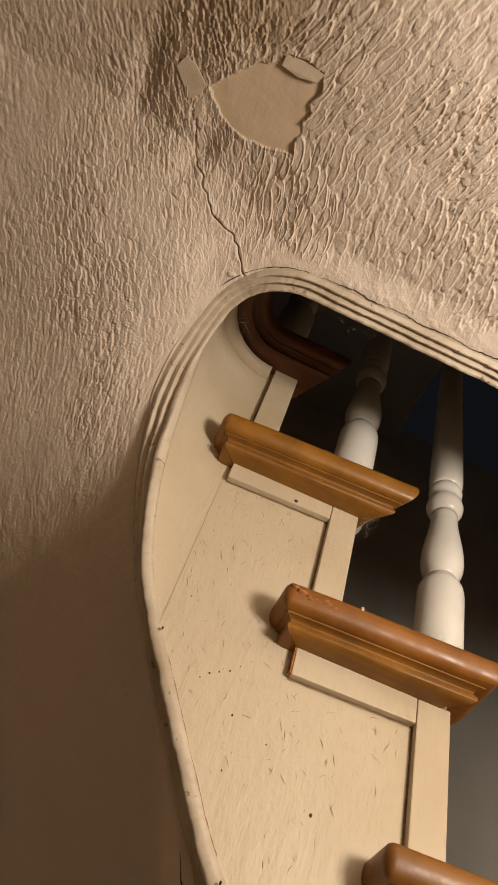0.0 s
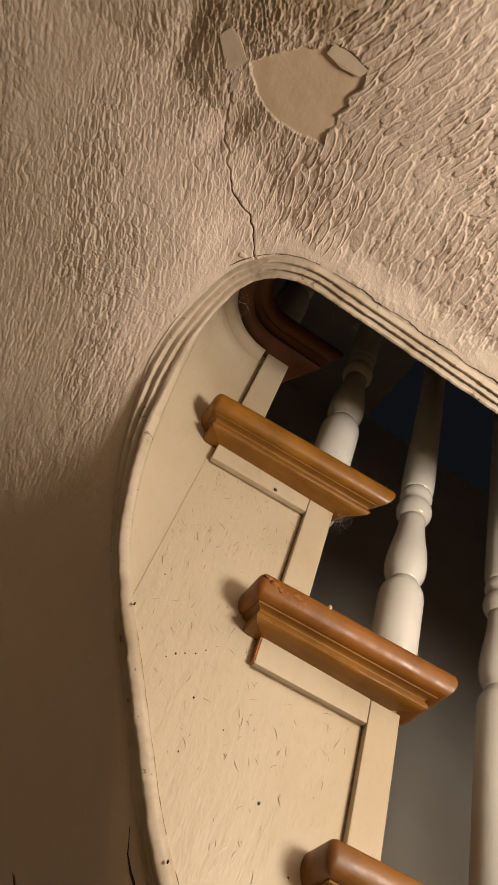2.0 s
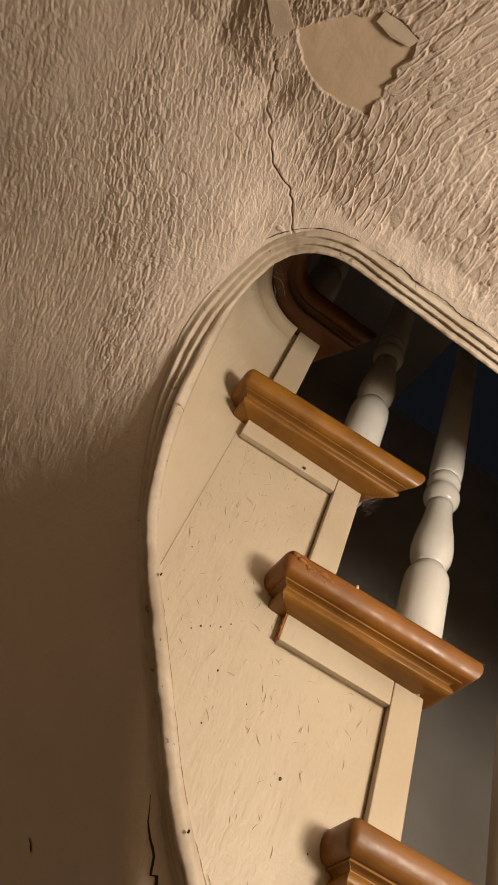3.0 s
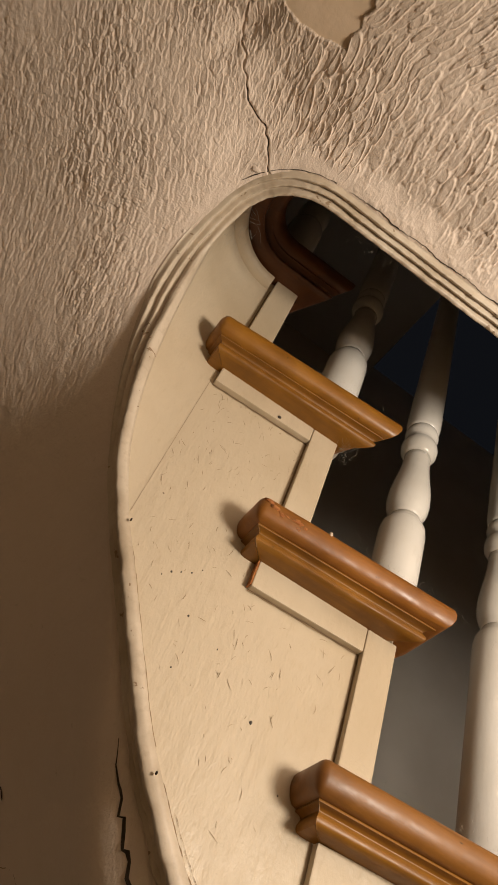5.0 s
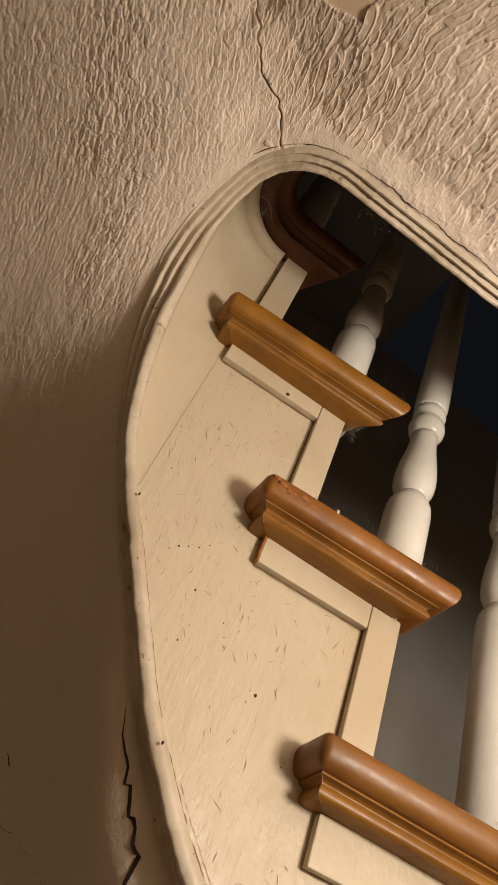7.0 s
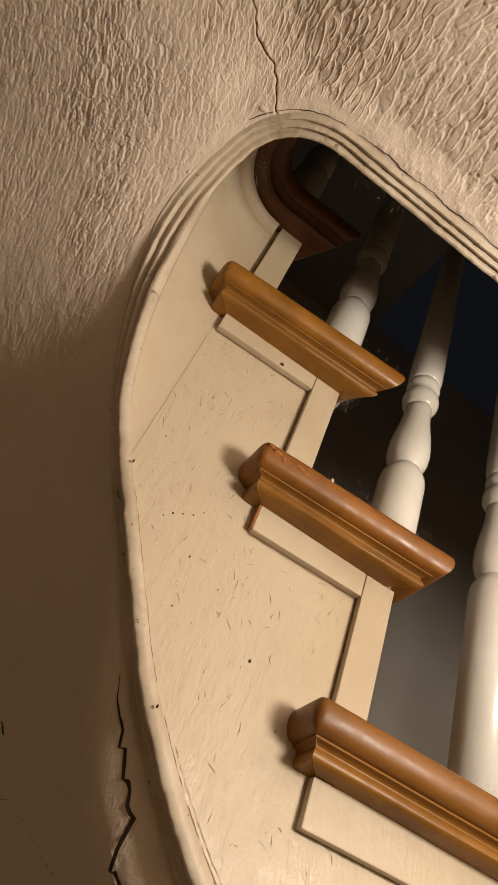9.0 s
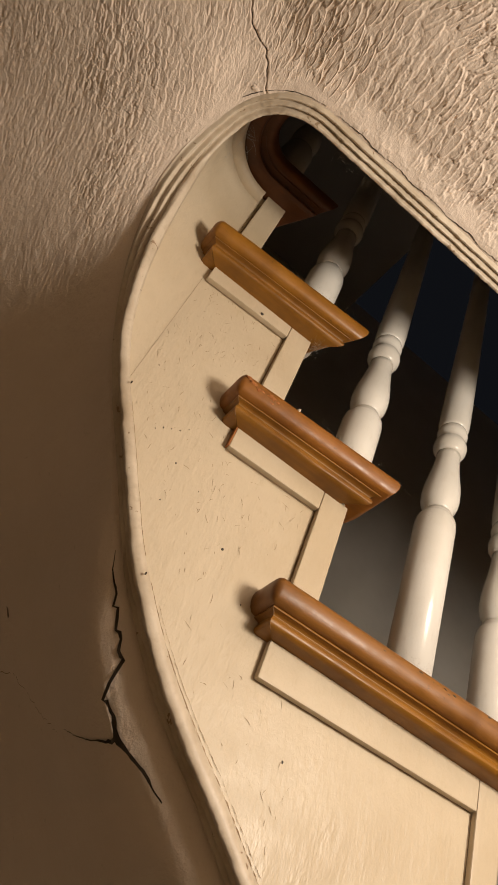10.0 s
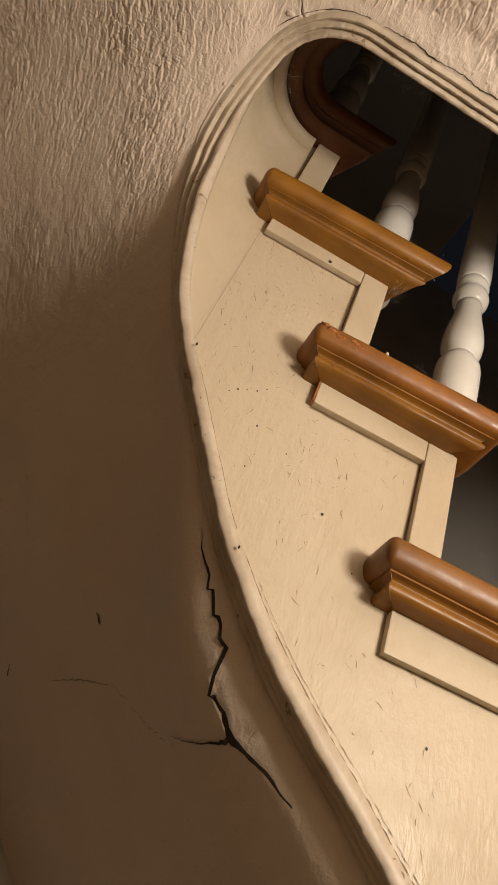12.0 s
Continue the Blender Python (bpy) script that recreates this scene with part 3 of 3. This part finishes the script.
def landing_floor():
    z0, z1 = TOP[0] - 0.001, TOP[0] - 0.028
    arc = [(CX + (RAD + 0.001) * math.cos(radians(a)), CY + (RAD + 0.001) * math.sin(radians(a))) for a in np.linspace(90, 270, 40)]
    outline = [(0.05 - FAN[0], BACK), (0.05, FACE)] + arc + [(3.1, CY - RAD - 0.001), (3.1, SOUTH), (WEST, SOUTH), (WEST, BACK)]
    n = len(outline)
    v = [(x, y, z0) for x, y in outline] + [(x, y, z1) for x, y in outline]
    f = [tuple(range(n)), tuple(range(2 * n - 1, n - 1, -1))] + [(i, i + n, (i + 1) % n + n, (i + 1) % n) for i in range(n)]
    tagged(recalc(mesh_part("floor_upper", v, f, FLOOR)), "dark boarded landing floor above the ceiling", "floor", kind="structure")


landing_floor()

# ---- balusters ----
PROFILE = [(0.0243, None), (0.0248, -0.034), (0.0247, -0.017), (0.0236, -0.009), (0.0212, -0.004), (0.0180, -0.001), (0.0172, 0.004), (0.0178, 0.008), (0.0206, 0.013), (0.0228, 0.020), (0.0236, 0.029),
           (0.0232, 0.040), (0.0213, 0.055), (0.0184, 0.071), (0.0163, 0.086), (0.0154, 0.098), (0.0156, 0.104), (0.0185, 0.108), (0.0210, 0.113),
           (0.0218, 0.119), (0.0208, 0.125), (0.0182, 0.129), (0.0172, 0.132), (0.0176, 0.136), (0.0198, 0.139), (0.0203, 0.143), (0.0194, 0.147), (0.0184, 0.150),
           (0.0196, 0.154), (0.0207, 0.160), (0.0208, 0.178), (0.0196, 0.260), (0.0176, 0.380), (0.0158, 0.500), (0.0150, 0.600)]


def baluster(x, y, base, neck):
    whole = tagged(new("baluster"), "white gloss painted turned wooden baluster standing on a tread", "baluster", "balusters of the staircase")
    whole.location = (x, y, base + EYE)
    for name, a, e in (("lower_column", 0, 6), ("vase", 6, 16), ("collar", 16, 27), ("shaft", 27, len(PROFILE) - 1)):
        loops = []
        for r, h in PROFILE[a:e + 1]:
            z = -0.012 if h is None else neck + 1.09 * h - base
            loops.append([(r * math.cos(q), r * math.sin(q), z - EYE) for q in np.linspace(0, 2 * math.pi, 40, endpoint=False)])
        v, f = sweep(loops)
        ob = recalc(mesh_part(name, v, f, WHITE, whole))
        ob.data.polygons.foreach_set("use_smooth", [len(p.vertices) == 4 for p in ob.data.polygons])
    return whole


BALY = FACE + 0.026
for x, base, neck in ((0.151, 0.655, 0.822), (0.274, 0.470, 0.618), (0.409, 0.279, 0.556), (0.523, 0.284, 0.465), (0.655, 0.094, 0.370), (0.775, 0.1, 0.28)):
    baluster(x, BALY, base, neck)
baluster(0.02, BALY, TOP[0], TOP[0] + 0.19)

# ---- walls and floor that close the place; the room's are unseen, toned for bounce light ----


def wall(name, x0, x1, y0, y1, z0, z1, mat, label):
    v, f = box_data(x0, x1, y0, y1, z0, z1)
    return tagged(mesh_part(name, v, f, mat), label, "wall", kind="structure")


UP = 2.13
wall("wall_north", WEST - 0.1, 3.3, BACK + 0.003, BACK + 0.10, -EYE, UP + 0.1, UPPER, "dim painted wall along the far side of the stairs")
wall("wall_south", WEST - 0.1, 3.3, SOUTH - 0.1, SOUTH, -EYE, UP + 0.1, PALE_BOUNCE, "unseen wall of the room, pale to bounce lamp light")
wall("wall_west", WEST - 0.1, WEST, SOUTH, BACK, -EYE, UP + 0.1, LOW_BOUNCE, "unseen wall at the head of the stairs, dark to cut bounce light")
wall("wall_east", 3.1, 3.2, SOUTH, BACK, -EYE, UP + 0.1, PALE_BOUNCE, "unseen wall at the foot of the stairs, pale to bounce lamp light")
v, f = box_data(WEST - 0.1, 3.3, SOUTH - 0.1, BACK + 0.1, -EYE - 0.1, -EYE)
tagged(mesh_part("floor", v, f, FLOOR), "unseen boarded floor of the room, lightened to bounce lamp light", "floor", kind="structure")
# added gap between the slabs lets the blue world lift the dark stairwell
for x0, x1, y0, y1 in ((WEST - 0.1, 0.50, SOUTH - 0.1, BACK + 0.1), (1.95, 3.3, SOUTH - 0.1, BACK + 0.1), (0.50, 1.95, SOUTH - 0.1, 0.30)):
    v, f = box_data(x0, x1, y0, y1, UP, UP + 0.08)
    tagged(mesh_part("ceiling_upper", v, f, UPPER_COOL), "ceiling over the upper stairwell, cool dim light in its blue-grey", "ceiling", kind="structure")

# ---- cracks in the plaster ----
soffit = bpy.data.objects["ceiling"]


def sheet_at(x, y):
    """Place and downward normal of the plaster sheet over a place of the plan."""
    i = int(np.argmin((SHEET["x"] - x) ** 2 + (SHEET["y"] - y) ** 2))
    n = SHEET["n"][:, i]
    z = SHEET["z"][i] - (n[0] * (x - SHEET["x"][i]) + n[1] * (y - SHEET["y"][i])) / n[2]
    return Vector((x, y, float(z))), Vector(n.tolist())


def crack(points, widths, seed, wander=0.0025, lift=0.0006, mat=GAP):
    """A ragged dark gap that follows the plaster."""
    r = random.Random(seed)
    fine, w = [], []
    for (a, c), (d, e), wa, wb in zip(points, points[1:], widths, widths[1:]):
        n = max(2, int(math.hypot(d - a, e - c) / 0.003))
        for i in range(n):
            t = i / n
            fine.append(Vector((a + (d - a) * t + r.uniform(-1, 1) * wander * 0.25, c + (e - c) * t + r.uniform(-1, 1) * wander * 0.25)))
            w.append((wa + (wb - wa) * t) * r.uniform(0.7, 1.25))
    spots = [sheet_at(p.x, p.y) for p in fine]
    rows = []
    for i, (place, n) in enumerate(spots):
        t = spots[min(i + 1, len(spots) - 1)][0] - spots[max(i - 1, 0)][0]
        side = n.cross(t).normalized() * (w[i] / 2)
        base = place + n * lift
        rows.append([tuple(base - side), tuple(base + side)])
    v, f = sweep(rows, closed=False, caps=False)
    return mesh_part("crack", v, f, mat, soffit, "dark open crack in the plaster")


crack(BIG, [0.0005, 0.0014, 0.0018, 0.0026, 0.0032, 0.0022, 0.0030, 0.0040, 0.0056, 0.0028, 0.0024, 0.0020, 0.0006], 3, 0.0016, 0.0018)
crack([(0.1705, 0.5500), (0.1660, 0.5680), (0.1623, 0.5844), (0.1563, 0.6524)], [0.0032, 0.0020, 0.0012, 0.0004], 5, 0.002, 0.0018)
crack([(0.0638, 0.7527), (0.0703, 0.75265), (0.0728, 0.7526)], [0.0010, 0.0034, 0.0016], 6, 0.002, 0.0008)
crack([(0.0138, 1.0405), (0.0189, 1.0661)], [0.0012, 0.0030], 7, 0.002, 0.0008)
crack([(0.0618, 0.9311), (0.0874, 0.8368), (0.1102, 0.7707), (0.1273, 0.7455), (0.1456, 0.7172), (0.1615, 0.6725)], [0.0006, 0.0016, 0.0006, 0.0006, 0.0005, 0.0004], 12, 0.004, 0.0006, GRIME_SHADE)
crack([(0.020 + 0.018 * i, CY - 0.1007 - 0.0012 * ((i * 7) % 3)) for i in range(34)], [0.0004 + 0.0008 * ((i * 5) % 4) / 3 for i in range(34)], 8, 0.0025, 0.0006)
crack([(CX + 0.1008 * math.cos(radians(a)), CY + 0.1008 * math.sin(radians(a))) for a in range(212, 271, 6)], [0.0004 + 0.0006 * ((i * 3) % 4) / 3 for i in range(10)], 9, 0.0012, 0.0006)


def flake(outline, tilt, seed):
    """A curled piece of loose paint hanging from the ceiling."""
    r = random.Random(seed)
    n = len(outline)
    x0, y0 = outline[0]
    zs = [CEIL - 0.003 - tilt * math.hypot(x - x0, y - y0) + r.uniform(-0.0006, 0.0006) for x, y in outline]
    v = [(x, y, z) for (x, y), z in zip(outline, zs)] + [(x, y, z + 0.0014) for (x, y), z in zip(outline, zs)]
    f = [tuple(range(n)), tuple(range(2 * n - 1, n - 1, -1))] + [(i, i + n, (i + 1) % n + n, (i + 1) % n) for i in range(n)]
    return recalc(mesh_part("loose_flake", v, f, FLAKE, soffit, "curled flake of pale loose paint"))


flake(CHIP, 0.06, 1)
flake([(-0.094, 0.150), (-0.076, 0.149), (-0.057, 0.152), (-0.060, 0.160), (-0.078, 0.163), (-0.095, 0.160)], 0.0, 2)
flake([(-0.158, 0.222), (-0.152, 0.214), (-0.149, 0.226), (-0.153, 0.236)], 0.1, 3)

# ---- small things on the staircase ----
string = bpy.data.objects["straight_string"]


def blob(name, centre, size, mat, parent, label="", seed=0, rough=0.25):
    bm = bmesh.new()
    bmesh.ops.create_icosphere(bm, subdivisions=2, radius=1)
    r = random.Random(seed)
    v = [tuple(c + a * s * (1 + rough * r.uniform(-1, 1)) for c, a, s in zip(centre, p.co, size)) for p in bm.verts]
    bm.verts.index_update()
    f = [tuple(q.index for q in p.verts) for p in bm.faces]
    bm.free()
    return mesh_part(name, v, f, mat, parent, label, smooth=True)


for i, (x, z, s) in enumerate([(0.067, 0.373, 0.0012), (0.074, 0.378, 0.0009), (0.082, 0.383, 0.0010), (0.089, 0.391, 0.0008), (0.061, 0.366, 0.0008), (0.094, 0.347, 0.0012), (0.169, 0.299, 0.0017),
                               (0.288, 0.163, 0.0014), (0.125, 0.336, 0.0008), (0.205, 0.262, 0.0009), (0.098, 0.302, 0.0009), (0.142, 0.414, 0.0008)]):
    blob("speck", (x, FACE, z), (s * 0.7, 0.0004, s * 0.95), NAIL, string, seed=i)
strips = sorted((o for o in bpy.data.objects if o.name.startswith("bracket_strip")), key=lambda o: o.name)
blob("nail", (0.092, FACE - 0.008, 0.6005), (0.0021, 0.001, 0.0021), NAIL, strips[0], "dark nail head", 2, 0.1)
v, f = box_data(UPRIGHT[1][0] - 0.0036, UPRIGHT[1][0] - 0.0022, FACE - 0.0073, FACE - 0.0008, STRIP[2] - 0.0068, STRIP[2] + 0.0205)
mesh_part("bare_end", v, f, RAWWOOD, strips[1], "bare orange wood end")
t2 = treads[2]
def nose_y(z, x, xl, xr):
    return FACE - overhang((x - xl) / (xr - xl)) * float(np.interp(-z, [0.0, 0.0014, 0.0042, 0.0085, 0.0133, 0.018], [0.038, 0.0420, 0.0448, 0.0463, 0.0460, 0.0440]))


for i, (x, z, sx, sz) in enumerate([(0.108, -0.0060, 0.005, 0.0020), (0.114, -0.0085, 0.006, 0.0026), (0.121, -0.0110, 0.004, 0.0022), (0.126, -0.0105, 0.003, 0.0014), (0.137, -0.0100, 0.006, 0.0036),
                                    (0.144, -0.0110, 0.005, 0.0030), (0.139, -0.0145, 0.003, 0.0018)]):
    blob("worn_chip", (x, nose_y(1.3 * z, x, 0.10, 0.30) + 0.0006, TOP[2] + 1.3 * z + 0.6 * SAG * (x - 0.254)), (sx, 0.0017, sz), RAWWOOD, t2, "bare chipped orange wood", i + 11, 0.4)
for i, (x, z) in enumerate([(0.330, -0.012), (0.372, -0.008), (0.401, -0.009), (0.405, -0.013), (0.412, -0.010), (0.455, -0.007), (0.300, -0.016)]):
    blob("dent", (x, nose_y(0.8 * z, x, 0.2125, 0.564) + 0.0002, TOP[3] + 0.8 * z + 0.6 * SAG * (x - 0.518)), (0.0022, 0.0006, 0.0007), NAIL, treads[3], "", i + 31, 0.4)
blob("paint_drip", (0.168, nose_y(-0.0035, 0.168, 0.10, 0.30), TOP[2] - 0.0035 + 0.6 * SAG * (0.168 - 0.254)), (0.0018, 0.0018, 0.0032), FLAKE, t2, "pale drip of old paint", 21, 0.2)
blob("dark_hole", (0.019, FACE - 0.0045, 0.390), (0.0008, 0.0014, 0.0015), GAP, stair, "", 23, 0.2)
blob("dark_hole", (0.117, FACE - 0.0045, 0.2290), (0.0008, 0.0014, 0.0013), GAP, stair, "", 24, 0.2)


def lint(places, seed):
    """Curled strands of dust and cobweb."""
    r = random.Random(seed)
    verts, faces = [], []
    for cx, cy, cz, spread, count, length, thick in places:
        for _ in range(count):
            p = Vector((cx + r.gauss(0, spread[0]), cy + r.gauss(0, spread[1]), cz + r.gauss(0, spread[2])))
            d = Vector((r.gauss(0, 1), r.gauss(0, 1), r.gauss(0, 1))).normalized()
            turn = Vector((r.gauss(0, 1), r.gauss(0, 1), r.gauss(0, 1))).normalized() * r.uniform(0.1, 0.5)
            n, base = 9, len(verts)
            for i in range(n):
                s = d.orthogonal().normalized()
                u = d.cross(s)
                w = thick * (1 - abs(2 * i / (n - 1) - 1) * 0.6)
                for a in (0, 2.1, 4.2):
                    verts.append(tuple(p + (s * math.cos(a) + u * math.sin(a)) * w))
                p = p + d * (length / n)
                d = (d + turn.cross(d) * 0.8 + Vector((r.gauss(0, 0.15), r.gauss(0, 0.15), r.gauss(0, 0.15)))).normalized()
            for i in range(n - 1):
                for j in range(3):
                    a, c = base + i * 3 + j, base + i * 3 + (j + 1) % 3
                    faces.append((a, c, c + 3, a + 3))
    ob = mesh_part("cobweb", verts, faces, LINT)
    return tagged(ob, "grey strands of dust and cobweb clinging to the treads", "cobweb", kind="stuff")


lint([(0.155, 0.466, TOP[1] + 0.000, (0.03, 0.005, 0.001), 150, 0.008, 0.00006),
      (0.245, 0.466, TOP[2] + 0.000, (0.035, 0.005, 0.001), 170, 0.008, 0.00006),
      (0.166, 0.487, TOP[1] - 0.056, (0.004, 0.005, 0.007), 60, 0.010, 0.00007),
      (0.40, 0.466, TOP[3] - 0.006, (0.06, 0.005, 0.001), 170, 0.008, 0.00006),
      (-0.050, 0.425, 0.745, (0.006, 0.010, 0.015), 45, 0.030, 0.00010),
      (0.07, 0.350, 0.722, (0.025, 0.003, 0.002), 70, 0.008, 0.00006)], 5)

# ---- hairline joints ----
v, f = box_data(CX - 0.0001, CX + 0.0001, FACE - 0.0003, FACE + 0.001, 0.400, 0.592)
mesh_part("joint_line", v, f, GRIME_SHADE, stair)


def bead_gap(x0, x1, off, wide, seed):
    r = random.Random(seed)
    rows = []
    for x in np.arange(x0, x1, 0.003):
        z = float(low_x(x)) + off + r.uniform(-0.0006, 0.0006)
        w = wide * r.choice((0.15, 0.4, 0.8, 1.2))
        rows.append([(x, FACE - 0.0006, z - w), (x, FACE - 0.0006, z + w)])
    v, f = sweep(rows, closed=False, caps=False)
    return mesh_part("paint_crack", v, f, GRIME_SHADE, string, "hairline crack in the paint along the edge bead")


bead_gap(0.03, 0.112, 0.0104, 0.0005, 2)
bead_gap(0.125, 0.34, 0.0104, 0.0006, 3)
bead_gap(0.14, 0.30, 0.0150, 0.0003, 4)


def scratches(count, seed):
    """Short curved nicks in the gloss paint, denser high up beside the strips."""
    r = random.Random(seed)
    verts, faces = [], []
    while count:
        x = r.uniform(0.02, 0.30)
        lo = float(low_x(x)) + 0.02
        hi = 0.595 if x < 0.131 else 0.40 if x < 0.24 else 0.22
        if hi - lo < 0.02:
            continue
        z = r.uniform(lo, hi)
        if r.random() > (1.0 if z > 0.40 else 0.55 if z > 0.27 else 0.2):
            continue
        count -= 1
        a = math.pi / 2 + r.gauss(0.15, 0.55)
        length, wide, bend = r.uniform(0.002, 0.010), r.uniform(0.00009, 0.00022), r.uniform(-0.6, 0.6)
        base = len(verts)
        for i in range(6):
            t = i / 5
            w = wide * (1 - abs(2 * t - 1) ** 2 * 0.8)
            px, pz = -math.sin(a), math.cos(a)
            verts += [(x + px * w, FACE - 0.00035, z + pz * w), (x - px * w, FACE - 0.00035, z - pz * w)]
            x, z, a = x + math.cos(a) * length / 5, z + math.sin(a) * length / 5, a + bend / 3
        faces += [(base + 2 * i, base + 2 * i + 1, base + 2 * i + 3, base + 2 * i + 2) for i in range(5)]
    return tagged(mesh_part("paint_wear", verts, faces, GRIME_SHADE, string, "short dark nicks in the cream paint"), kind="stuff")


scratches(230, 7)


def grime_line(points, wide, seed):
    """Draws joint dirt and shade in colour where a strip meets the board."""
    r = random.Random(seed)
    rows = []
    for (x0, z0), (x1, z1) in zip(points, points[1:]):
        n = max(3, int(math.hypot(x1 - x0, z1 - z0) / 0.004))
        ux, uz = (x1 - x0), (z1 - z0)
        k = math.hypot(ux, uz)
        for i in range(n + 1):
            t, w = i / n, wide * r.uniform(0.5, 1.2)
            x, z = x0 + ux * t, z0 + uz * t
            rows.append([(x - uz / k * w, FACE - 0.0005, z + ux / k * w), (x + uz / k * w, FACE - 0.0005, z - ux / k * w)])
    v, f = sweep(rows, closed=False, caps=False)
    return mesh_part("grime_line", v, f, GRIME_SHADE, string)


# shade under and left of the strips, laid on as brown ribbons
for k in (1, 2, 3):
    x0 = UPRIGHT[k][0]
    xa = UPRIGHT[k - 1][0] - 0.002
    grime_line([(xa, STRIP[k] - 0.0006 + SAG * (xa - x0)), (x0 - 0.001, STRIP[k] - 0.0006)], 0.0009, k)
    grime_line([(x0 - 0.0006, STRIP[k]), (x0 - 0.0006, TOP[k + 1] - 0.01)], 0.0009, k + 5)
grime_line([(UPRIGHT[0][0] - 0.0006, TOP[0] - 0.06), (UPRIGHT[0][0] - 0.0006, TOP[1] - 0.01)], 0.0009, 9)
